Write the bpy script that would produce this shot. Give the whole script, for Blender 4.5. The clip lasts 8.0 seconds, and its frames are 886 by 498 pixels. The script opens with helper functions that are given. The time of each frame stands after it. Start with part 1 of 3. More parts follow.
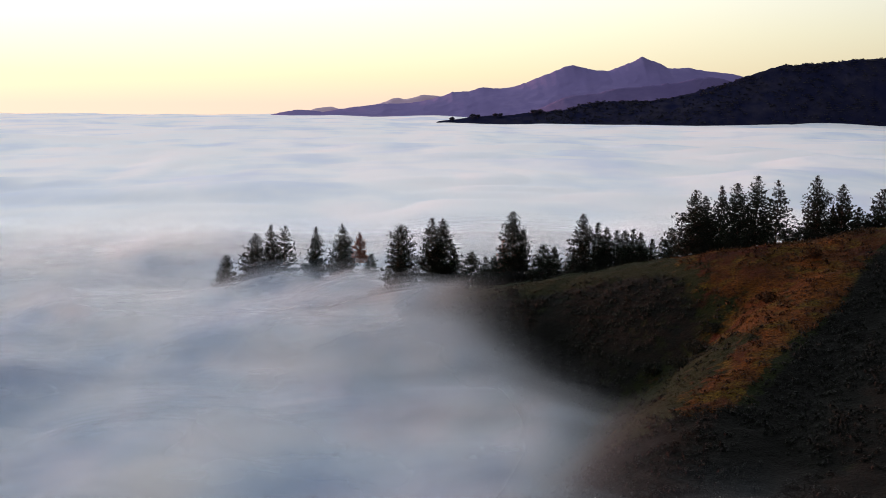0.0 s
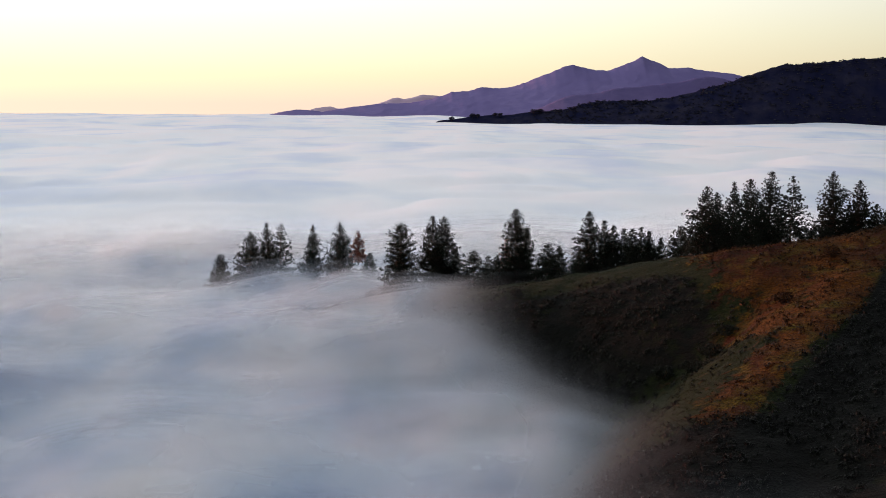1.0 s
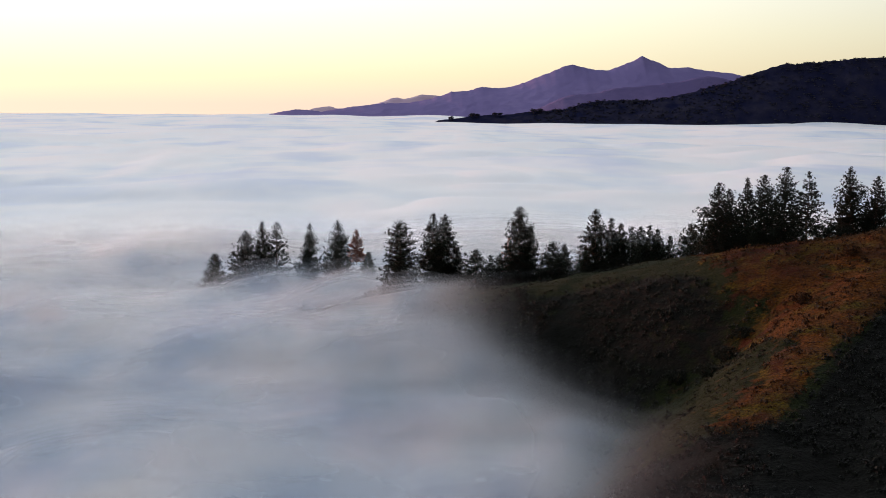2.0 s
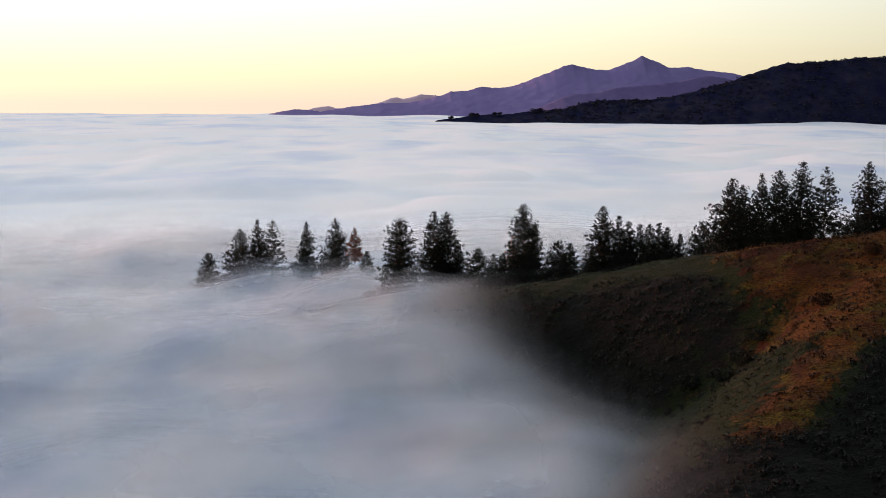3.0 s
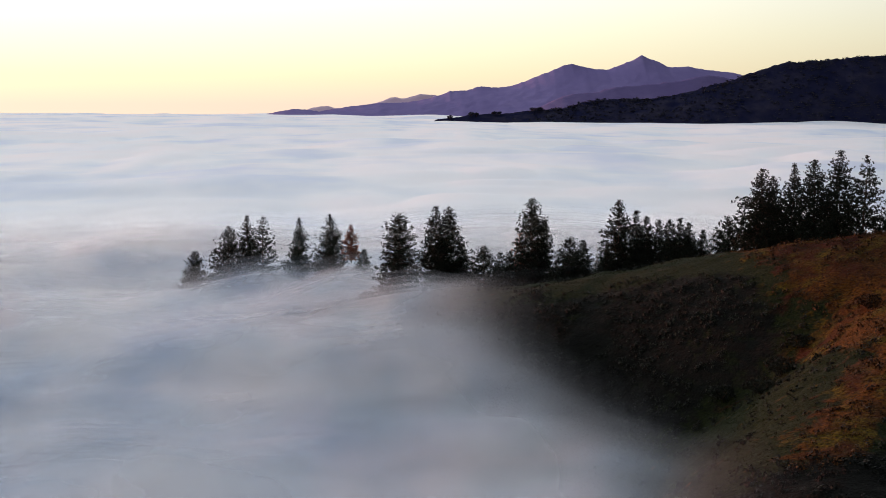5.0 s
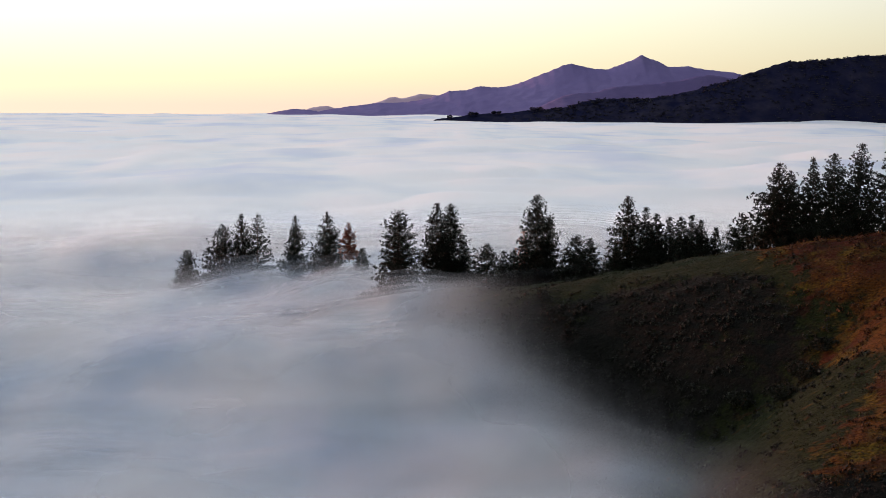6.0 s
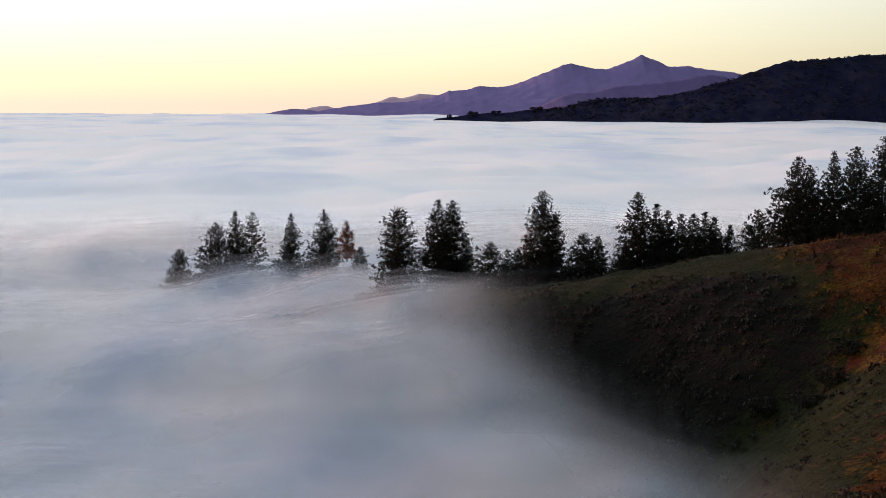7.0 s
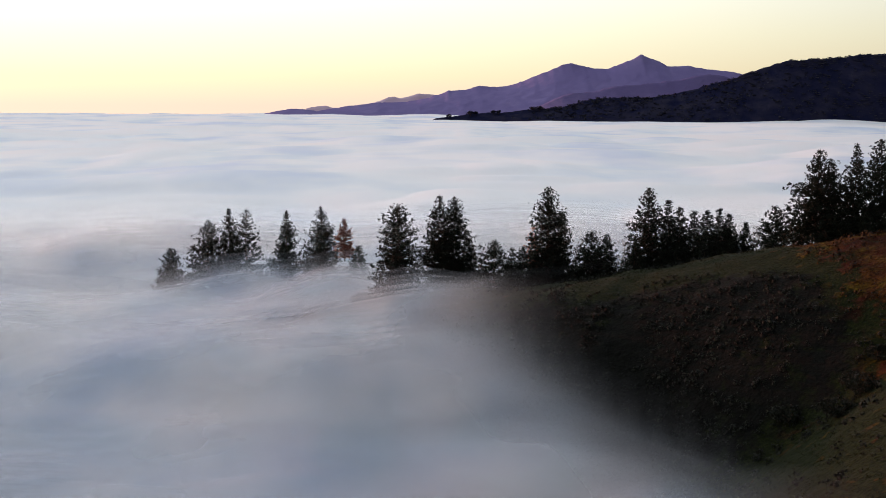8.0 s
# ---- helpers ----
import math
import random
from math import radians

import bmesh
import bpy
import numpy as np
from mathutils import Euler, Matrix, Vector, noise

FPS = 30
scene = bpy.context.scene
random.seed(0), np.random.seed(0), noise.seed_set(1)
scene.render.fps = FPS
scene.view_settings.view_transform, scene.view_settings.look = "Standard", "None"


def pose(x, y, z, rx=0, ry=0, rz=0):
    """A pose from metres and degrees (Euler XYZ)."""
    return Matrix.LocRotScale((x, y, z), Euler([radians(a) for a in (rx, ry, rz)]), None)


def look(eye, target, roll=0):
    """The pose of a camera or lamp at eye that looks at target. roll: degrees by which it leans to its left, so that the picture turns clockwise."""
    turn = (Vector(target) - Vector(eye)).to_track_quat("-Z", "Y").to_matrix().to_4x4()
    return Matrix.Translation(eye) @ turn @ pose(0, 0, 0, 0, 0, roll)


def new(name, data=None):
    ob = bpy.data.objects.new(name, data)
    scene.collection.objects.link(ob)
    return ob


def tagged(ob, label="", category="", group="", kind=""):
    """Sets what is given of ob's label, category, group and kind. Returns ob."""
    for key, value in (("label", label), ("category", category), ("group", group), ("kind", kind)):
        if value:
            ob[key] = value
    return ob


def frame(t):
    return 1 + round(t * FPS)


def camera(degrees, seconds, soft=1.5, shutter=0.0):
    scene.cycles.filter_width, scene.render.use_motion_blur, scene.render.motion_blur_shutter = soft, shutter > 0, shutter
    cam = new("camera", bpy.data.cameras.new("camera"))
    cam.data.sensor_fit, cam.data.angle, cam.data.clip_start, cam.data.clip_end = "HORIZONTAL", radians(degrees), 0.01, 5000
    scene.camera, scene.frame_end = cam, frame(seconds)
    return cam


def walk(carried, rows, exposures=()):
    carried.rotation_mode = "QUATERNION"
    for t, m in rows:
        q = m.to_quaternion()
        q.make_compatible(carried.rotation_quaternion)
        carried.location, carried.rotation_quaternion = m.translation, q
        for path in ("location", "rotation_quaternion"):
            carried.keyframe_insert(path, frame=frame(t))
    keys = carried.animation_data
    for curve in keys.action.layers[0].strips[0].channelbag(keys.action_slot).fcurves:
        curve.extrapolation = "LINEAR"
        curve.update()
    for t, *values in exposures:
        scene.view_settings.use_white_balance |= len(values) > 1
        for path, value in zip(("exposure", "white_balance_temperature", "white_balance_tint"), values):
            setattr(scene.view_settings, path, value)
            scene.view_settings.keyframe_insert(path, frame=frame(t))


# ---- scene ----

# ---------------------------------------------------------------- camera
cam = camera(42.0, 8.0, soft=0.65)
EYE = 60.0


def drone(t):
    """A straight, slightly descending flight at an even speed, with a very slow turn."""
    s = t / 8.0
    e = s - 0.0044 * (s * s - s)
    m = pose(-2.756 * e, 71.07 * e, EYE - 11.22 * e, 0, 0, -0.2125 * s)
    return m @ pose(0, 0, 0, 90 - 7.1444 + 0.0809 * s, 0, 0) @ pose(0, 0, 0, 0, 0, 0.3 - 0.0805 * s)


scene.cycles.transparent_max_bounces = 40
walk(cam, [(0.5 * i, drone(0.5 * i)) for i in range(17)])

# ---------------------------------------------------------------- sky, sun, exposure
SUN_AZ, SUN_EL = -54.0, 1.8     # degrees, azimuth counted clockwise from +y
world = bpy.data.worlds.new("evening_sky")
scene.world = world
world.use_nodes = True
wn, wl = world.node_tree.nodes, world.node_tree.links
wn.clear()
sky = wn.new("ShaderNodeTexSky")
sky.sky_type, sky.sun_disc = "NISHITA", False
sky.sun_elevation, sky.sun_rotation = radians(SUN_EL), radians(SUN_AZ)
sky.altitude, sky.air_density, sky.dust_density, sky.ozone_density = 300, 1.0, 1.5, 2.0
wbg, wout = wn.new("ShaderNodeBackground"), wn.new("ShaderNodeOutputWorld")
wbg.inputs["Strength"].default_value = 0.05
wl.new(sky.outputs[0], wbg.inputs["Color"])
# a bright veil of thin high cloud over the whole sky, warm near the horizon and blue-white overhead
wco, wsep = wn.new("ShaderNodeTexCoord"), wn.new("ShaderNodeSeparateXYZ")
wramp, wveil, wadd = wn.new("ShaderNodeValToRGB"), wn.new("ShaderNodeBackground"), wn.new("ShaderNodeAddShader")
VEIL = [(0.0, (0.64, 0.5, 0.4)), (0.025, (0.67, 0.59, 0.41)), (0.06, (0.72, 0.68, 0.52)), (0.1, (0.76, 0.75, 0.66)), (0.16, (1.0, 0.96, 0.87)), (0.32, (0.78, 0.78, 0.79)), (1.0, (0.36, 0.41, 0.53))]
wel = wramp.color_ramp.elements
wel[0].position, wel[0].color = VEIL[0][0], (*VEIL[0][1], 1)
wel[1].position, wel[1].color = VEIL[-1][0], (*VEIL[-1][1], 1)
for wp, wc in VEIL[1:-1]:
    wel.new(wp).color = (*wc, 1)
wdot, wmap = wn.new("ShaderNodeVectorMath"), wn.new("ShaderNodeMapRange")   # brightest round the sunset, dusky behind
wdot.operation, wmap.interpolation_type = "DOT_PRODUCT", "SMOOTHSTEP"
wdot.inputs[1].default_value = (-0.7, 0.7, 0.35)
for wk, wv in (("From Min", -0.5), ("From Max", 1.15), ("To Min", 0.04), ("To Max", 1.26)):
    wmap.inputs[wk].default_value = wv
wl.new(wco.outputs["Generated"], wdot.inputs[0])
wl.new(wdot.outputs["Value"], wmap.inputs["Value"])
wl.new(wmap.outputs["Result"], wveil.inputs["Strength"])
wl.new(wco.outputs["Generated"], wsep.inputs[0])
wl.new(wsep.outputs["Z"], wramp.inputs["Fac"])
wl.new(wramp.outputs["Color"], wveil.inputs["Color"])
wl.new(wbg.outputs[0], wadd.inputs[0])
wl.new(wveil.outputs[0], wadd.inputs[1])
wl.new(wadd.outputs[0], wout.inputs["Surface"])

az, el = radians(SUN_AZ), radians(SUN_EL)
SUN_DIR = Vector((math.sin(az) * math.cos(el), math.cos(az) * math.cos(el), math.sin(el)))
sun = new("sun", bpy.data.lights.new("sun", "SUN"))
sun.data.energy, sun.data.angle, sun.data.color = 2.5, radians(0.8), (1.0, 0.31, 0.22)
sun.matrix_world = look(SUN_DIR * 400, (0, 0, 0))
scene.view_settings.exposure = 0.5


# ---------------------------------------------------------------- number helpers
def lattice(ix, iy, seed):
    """A repeatable random number from 0 to 1 for each whole-numbered place."""
    h = (ix.astype(np.int64) * 374761393 + iy.astype(np.int64) * 668265263 + seed * 1442695041) & 0xFFFFFFFF
    h = ((h ^ (h >> 13)) * 1274126177) & 0xFFFFFFFF
    h = ((h ^ (h >> 16)) * 2246822519) & 0xFFFFFFFF
    return ((h ^ (h >> 15)) & 0xFFFFFF) / float(0xFFFFFF)


def vnoise(x, y, seed=0):
    """Smooth noise from -1 to 1."""
    ix, iy = np.floor(x), np.floor(y)
    fx, fy = x - ix, y - iy
    fx, fy = fx ** 3 * (fx * (fx * 6 - 15) + 10), fy ** 3 * (fy * (fy * 6 - 15) + 10)
    a, b = lattice(ix, iy, seed), lattice(ix + 1, iy, seed)
    c, d = lattice(ix, iy + 1, seed), lattice(ix + 1, iy + 1, seed)
    return 2 * ((a * (1 - fx) + b * fx) * (1 - fy) + (c * (1 - fx) + d * fx) * fy) - 1


def fbm(x, y, octaves=4, seed=0, gain=0.5):
    out, amp, tot = 0.0, 1.0, 0.0
    for k in range(octaves):
        ca, sa = math.cos(0.6 * k), math.sin(0.6 * k)
        out = out + amp * vnoise((x * ca - y * sa) * 2 ** k, (x * sa + y * ca) * 2 ** k, seed + 17 * k)
        tot += amp
        amp *= gain
    return out / tot


def sstep(a, b, v):
    t = np.clip((v - a) / (b - a), 0, 1)
    return t * t * (3 - 2 * t)


def smax(a, b, k):
    h = np.clip(0.5 + 0.5 * (a - b) / k, 0, 1)
    return b * (1 - h) + a * h + k * h * (1 - h)


def rounded(line, times=3):
    """Cuts the corners of a crest line until it runs smoothly."""
    p = np.array(line, float)
    for _ in range(times):
        q = np.empty((2 * len(p) - 2, p.shape[1]))
        q[0::2], q[1::2] = 0.75 * p[:-1] + 0.25 * p[1:], 0.25 * p[:-1] + 0.75 * p[1:]
        p = np.vstack([p[:1], q, p[-1:]])
    return p


def along(x, y, line, blend=4.0):
    """Distance to a crest line, the crest's height there (shared out among near stretches), and the side (+1 to the left of its run)."""
    best = np.full(np.shape(x), 1e9)
    side = np.zeros(np.shape(x))
    dist, tops = [], []
    for (ax, ay, ah), (bx, by, bh) in zip(line, line[1:]):
        ux, uy = bx - ax, by - ay
        s = np.clip(((x - ax) * ux + (y - ay) * uy) / (ux * ux + uy * uy), 0, 1)
        d = np.hypot(x - ax - s * ux, y - ay - s * uy)
        near = d < best
        best = np.where(near, d, best)
        side = np.where(near, np.sign(ux * (y - ay) - uy * (x - ax)), side)
        dist.append(d)
        tops.append(ah + s * (bh - ah))
    top, total, reach = 0.0, 0.0, 0.0
    for d, h in zip(dist, tops):
        w = np.exp(-np.minimum((d - best) / blend, 60))
        top, total, reach = top + w * h, total + w, reach + w * d
    return np.minimum(reach / total, best + 1.5) * 0.5 + best * 0.5, top / total, side


# ---------------------------------------------------------------- the lie of the land
RIDGE = [(300, 190, 70), (140, 204, 47), (82, 217, 36.3), (56, 226, 31.6), (38, 241, 26.4), (14, 247, 20.8),
         (-6, 265, 17.4), (-20, 279, 12.0), (-40, 298, 8), (-75, 326, 2), (-130, 360, -8)]
SPUR = [(82, 217, 36.3), (64, 190, 28.4), (50, 171, 22.6), (37, 151, 18.6), (29, 132, 15.2), (22, 112, 11), (6, 60, 0), (-20, -60, -14), (-60, -260, -28), (-100, -700, -30)]
RIDGE, SPUR = rounded(RIDGE, 2), rounded(SPUR, 2)


def fall(d, r, slope):
    """Rounded near the crest, then an even slope."""
    knee = r * slope
    return np.where(d < knee, d * d / (2 * r), knee * slope / 2 + (d - knee) * slope)


def land(x, y):
    x, y = np.asarray(x, float), np.asarray(y, float)
    d, top, side = along(x, y, RIDGE)
    near = fall(d, 34, 0.9)
    back = fall(d, 95, 0.3)
    a = top - np.where(side > 0, near, back)
    d, top, side = along(x, y, SPUR)
    b = top - np.where(side > 0, fall(d, 40, 0.12) - 0.24 * 60 * np.tanh(np.maximum(d - 10, 0) / 60), fall(d, 22, 0.85))
    h = smax(a, b, 3.0)
    h = smax(h, np.full_like(h, -30.0), 12.0)
    w = sstep(700, 300, np.hypot(x - 20, y - 220))
    h = -30 + (h + 30) * w
    rough = fbm(x / 14, y / 14, 3, 3) * 0.9 + fbm(x / 3.1, y / 3.1, 2, 9) * 0.28
    return h + rough * w


def spread(points, step, growth, lo, hi):
    """Grid lines: even between the two inner points, wider and wider outside."""
    a, b = points
    inner = list(np.arange(a, b + 0.5 * step, step))
    out, v, s = [], inner[-1], step
    while v < hi:
        s *= growth
        v += s
        out.append(min(v, hi))
    front, v, s = [], a, step
    while v > lo:
        s *= growth
        v -= s
        front.append(max(v, lo))
    return np.array(front[::-1] + inner + out)


def sheet(name, xs, ys, height, material, attributes=(), keep=None):
    """One quad sheet over grid lines, from a height for each corner; smooth."""
    nx, ny = len(xs), len(ys)
    gx, gy = np.meshgrid(xs, ys)
    verts = np.stack([gx, gy, height], -1).reshape(-1, 3)
    i = np.arange(nx * ny).reshape(ny, nx)
    quads = np.stack([i[:-1, :-1], i[:-1, 1:], i[1:, 1:], i[1:, :-1]], -1).reshape(-1, 4)
    if keep is not None:
        quads = quads[np.asarray(keep).ravel()[quads].any(1)]
    me = bpy.data.meshes.new(name)
    me.vertices.add(len(verts))
    me.vertices.foreach_set("co", verts.ravel())
    me.loops.add(quads.size)
    me.loops.foreach_set("vertex_index", quads.ravel())
    me.polygons.add(len(quads))
    me.polygons.foreach_set("loop_start", np.arange(0, quads.size, 4))
    me.polygons.foreach_set("use_smooth", np.ones(len(quads), bool))
    me.update(calc_edges=True)
    for key, values in attributes:
        me.attributes.new(key, "FLOAT", "POINT").data.foreach_set("value", np.asarray(values, float).ravel())
    me.materials.append(material)
    return new(name, me)


# ---------------------------------------------------------------- materials
class Nodes:
    """A short way to write node trees."""

    def __init__(self, name):
        self.mat = bpy.data.materials.new(name)
        self.mat.use_nodes = True
        self.tree = self.mat.node_tree
        self.tree.nodes.clear()
        self.out = self.tree.nodes.new("ShaderNodeOutputMaterial")

    def add(self, kind, props=(), **inputs):
        n = self.tree.nodes.new(kind)
        for k, v in dict(props).items():
            setattr(n, k, v)
        for k, v in inputs.items():
            self.put(n, k.replace("_", " "), v)
        return n

    def put(self, n, socket, v):
        s = n.inputs[socket] if not socket.isdigit() else n.inputs[int(socket)]
        if isinstance(v, bpy.types.NodeSocket):
            self.tree.links.new(v, s)
        else:
            s.default_value = v

    def noise(self, scale, detail=4.0, rough=0.55, vector=None):
        n = self.add("ShaderNodeTexNoise", Scale=scale, Detail=detail, Roughness=rough)
        if vector is None:
            vector = self.add("ShaderNodeNewGeometry").outputs["Position"]
        self.put(n, "Vector", vector)
        return n.outputs["Fac"]

    def ramp(self, fac, stops):
        n = self.add("ShaderNodeValToRGB", Fac=fac)
        e = n.color_ramp.elements
        e[0].position, e[0].color = stops[0][0], (*stops[0][1], 1)
        e[1].position, e[1].color = stops[-1][0], (*stops[-1][1], 1)
        for p, c in stops[1:-1]:
            e.new(p).color = (*c, 1)
        return n.outputs["Color"]

    def grey(self, fac, lo, hi):
        n = self.add("ShaderNodeMapRange", Value=fac, From_Min=lo, From_Max=hi)
        return n.outputs["Result"]

    def mix(self, fac, a, b):
        n = self.add("ShaderNodeMix", {"data_type": "RGBA"})
        self.put(n, "0", fac)
        self.put(n, "6", a if isinstance(a, bpy.types.NodeSocket) else (*a, 1))
        self.put(n, "7", b if isinstance(b, bpy.types.NodeSocket) else (*b, 1))
        return n.outputs[2]

    def math(self, op, a, b=0.0):
        n = self.add("ShaderNodeMath", {"operation": op})
        self.put(n, "0", a)
        self.put(n, "1", b)
        return n.outputs[0]

    def attr(self, key):
        return self.add("ShaderNodeAttribute", {"attribute_name": key}).outputs["Fac"]

    def bump(self, height, strength, distance):
        return self.add("ShaderNodeBump", Height=height, Strength=strength, Distance=distance).outputs["Normal"]

    def done(self, surface):
        self.tree.links.new(surface, self.out.inputs["Surface"])
        return self.mat


def ground_material():
    n = Nodes("hillside_grass")
    dry, brush = n.attr("dry"), n.attr("brush")
    fine, mid, wide = n.noise(2.6, 5), n.noise(0.45, 5), n.noise(0.07, 4)
    green = n.ramp(fine, [(0.3, (0.004, 0.006, 0.001)), (0.55, (0.011, 0.015, 0.0024)), (0.75, (0.023, 0.027, 0.004))])
    straw = n.ramp(fine, [(0.3, (0.014, 0.005, 0.0008)), (0.5, (0.072, 0.024, 0.002)), (0.75, (0.15, 0.056, 0.005))])
    mustard = n.ramp(fine, [(0.3, (0.014, 0.009, 0.0008)), (0.5, (0.065, 0.039, 0.0025)), (0.75, (0.135, 0.082, 0.006))])
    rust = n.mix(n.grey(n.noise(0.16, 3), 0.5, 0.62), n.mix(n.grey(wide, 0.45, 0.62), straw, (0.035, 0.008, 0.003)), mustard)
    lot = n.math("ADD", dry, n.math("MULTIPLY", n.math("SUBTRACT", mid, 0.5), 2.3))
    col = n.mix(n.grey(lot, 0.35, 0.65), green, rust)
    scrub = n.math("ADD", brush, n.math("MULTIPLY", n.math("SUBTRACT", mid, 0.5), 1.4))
    # near-black scrub ground: the shade of the slopes is put into this colour
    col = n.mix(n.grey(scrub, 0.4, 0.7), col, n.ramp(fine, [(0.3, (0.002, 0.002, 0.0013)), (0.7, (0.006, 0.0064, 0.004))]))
    hgt = n.math("ADD", n.math("MULTIPLY", fine, 0.5), mid)
    b = n.add("ShaderNodeBsdfPrincipled", Base_Color=col, Roughness=0.95, Normal=n.bump(hgt, 0.9, 0.8))
    b.inputs["Specular IOR Level"].default_value = 0.1
    return n.done(b.outputs[0])


def fog_material(name, dense):
    """Droplets scatter light back, through and, at a flat angle, onwards; how much of the view a layer stops lies in its mesh."""
    n = Nodes(name)
    place = n.add("ShaderNodeNewGeometry").outputs["Position"]
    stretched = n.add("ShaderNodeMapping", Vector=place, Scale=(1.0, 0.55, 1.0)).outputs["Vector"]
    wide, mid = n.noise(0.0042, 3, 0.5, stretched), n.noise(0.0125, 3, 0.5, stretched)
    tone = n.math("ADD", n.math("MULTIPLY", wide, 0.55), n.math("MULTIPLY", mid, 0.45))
    if not dense:       # close by, a finer noise paints the self-shading of single puffs
        puff = n.noise(0.05, 5, 0.6, n.add("ShaderNodeMapping", Vector=place, Scale=(1.0, 0.8, 1.6)).outputs["Vector"])
        tone = n.math("ADD", n.math("MULTIPLY", tone, 0.5), n.math("MULTIPLY", puff, 0.5))
    # painted light: blue stops for shaded hollows, warm stops for sunlit heaps
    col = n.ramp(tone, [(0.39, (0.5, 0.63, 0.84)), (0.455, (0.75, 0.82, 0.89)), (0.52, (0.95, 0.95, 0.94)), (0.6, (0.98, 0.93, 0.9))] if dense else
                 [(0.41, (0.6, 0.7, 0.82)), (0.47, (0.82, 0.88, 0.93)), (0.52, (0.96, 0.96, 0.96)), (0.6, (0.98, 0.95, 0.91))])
    soft = n.add("ShaderNodeVectorMath", {"operation": "MULTIPLY_ADD"})     # light seeps sideways: the relief reads softer
    n.put(soft, "0", n.add("ShaderNodeNewGeometry").outputs["Normal"])
    n.put(soft, "1", (0.9, 0.9, 0.9))
    n.put(soft, "2", (0.0, 0.0, 0.1) if dense else tuple(0.15 * SUN_DIR))      # droplets scatter whichever way they face
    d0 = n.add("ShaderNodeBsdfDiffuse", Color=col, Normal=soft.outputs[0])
    level = n.add("ShaderNodeVectorMath", {"operation": "MULTIPLY_ADD"})    # the sheen lies almost level, whatever the billows do
    n.put(level, "0", n.add("ShaderNodeNewGeometry").outputs["Normal"])
    n.put(level, "1", (0.3, 0.3, 0.3))
    n.put(level, "2", (0.0, 0.0, 0.7))
    g = n.add("ShaderNodeBsdfGlossy", Color=(0.97, 0.96, 0.96, 1), Roughness=0.5, Normal=level.outputs[0])
    flat = n.add("ShaderNodeLayerWeight", Blend=0.5, Normal=level.outputs[0]).outputs["Facing"]
    d = n.add("ShaderNodeMixShader")
    n.put(d, "0", n.math("MULTIPLY", n.grey(flat, 0.73, 0.92), 0.44 if dense else 0.95))
    n.put(d, "1", d0.outputs[0])
    n.put(d, "2", g.outputs[0])
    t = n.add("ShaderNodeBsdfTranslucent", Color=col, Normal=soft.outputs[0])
    m = n.add("ShaderNodeMixShader")
    n.put(m, "0", 0.08 if dense else 0.36)
    n.put(m, "1", d.outputs[0])
    n.put(m, "2", t.outputs[0])
    clear = n.add("ShaderNodeBsdfTransparent")
    cover = n.attr("cover")
    if not dense:
        wisp = n.grey(n.noise(0.045, 3, 0.5, place), 0.25, 0.7)
        cover = n.math("MULTIPLY", cover, n.math("ADD", 0.6, n.math("MULTIPLY", wisp, 0.7)))
    mm = n.add("ShaderNodeMixShader")
    n.put(mm, "0", cover)
    n.put(mm, "1", clear.outputs[0])
    n.put(mm, "2", m.outputs[0])
    return n.done(mm.outputs[0])


def slope_material(name, dark, light, scale, bump):
    n = Nodes(name)
    f = n.noise(scale, 7, 0.62)
    w = n.noise(scale * 0.12, 4)
    col = n.mix(n.grey(w, 0.4, 0.62), n.ramp(f, [(0.35, dark), (0.7, light)]), dark)
    b = n.add("ShaderNodeBsdfPrincipled", Base_Color=col, Roughness=1.0, Normal=n.bump(f, bump, 0.35 / scale))
    b.inputs["Specular IOR Level"].default_value = 0.0
    return n.done(b.outputs[0])


def leaf_material(name, dark, light, low=0.1):
    n = Nodes(name)
    r = n.add("ShaderNodeNewGeometry").outputs["Random Per Island"]
    o = n.add("ShaderNodeObjectInfo").outputs["Random"]
    col = n.ramp(n.math("ADD", n.math("MULTIPLY", r, 0.8), n.math("MULTIPLY", o, 0.2)), [(low, dark), (1.0, light)])
    b = n.add("ShaderNodeBsdfPrincipled", Base_Color=col, Roughness=0.75)
    b.inputs["Specular IOR Level"].default_value = 0.2
    return n.done(b.outputs[0])


def bark_material(name, dark, light):
    n = Nodes(name)
    f = n.noise(3.0, 6, 0.65)
    b = n.add("ShaderNodeBsdfPrincipled", Base_Color=n.ramp(f, [(0.3, dark), (0.7, light)]), Roughness=0.95, Normal=n.bump(f, 0.8, 0.1))
    b.inputs["Specular IOR Level"].default_value = 0.1
    return n.done(b.outputs[0])


GROUND = ground_material()
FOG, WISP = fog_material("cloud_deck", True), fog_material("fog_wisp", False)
# pink and violet of the far ridges: distance haze put into the slope colour
RANGE_FAR = slope_material("pale_haze_slope", (0.7, 0.52, 0.62), (0.8, 0.6, 0.7), 0.02, 0.1)
RANGE = slope_material("violet_haze_slope", (0.215, 0.175, 0.36), (0.275, 0.225, 0.42), 0.02, 0.15)
RANGE_MID = slope_material("violet_haze_ridge", (0.14, 0.11, 0.24), (0.19, 0.15, 0.28), 0.03, 0.5)
# the navy tint is haze put into the wooded hill's colour
WOODED = slope_material("hazy_wooded_slope", (0.012, 0.014, 0.04), (0.047, 0.042, 0.06), 0.03, 0.6)
NEEDLE = leaf_material("pine_needles", (0.005, 0.007, 0.004), (0.018, 0.022, 0.011))
RUSTY = leaf_material("rusty_needles", (0.16, 0.05, 0.03), (0.3, 0.12, 0.07))
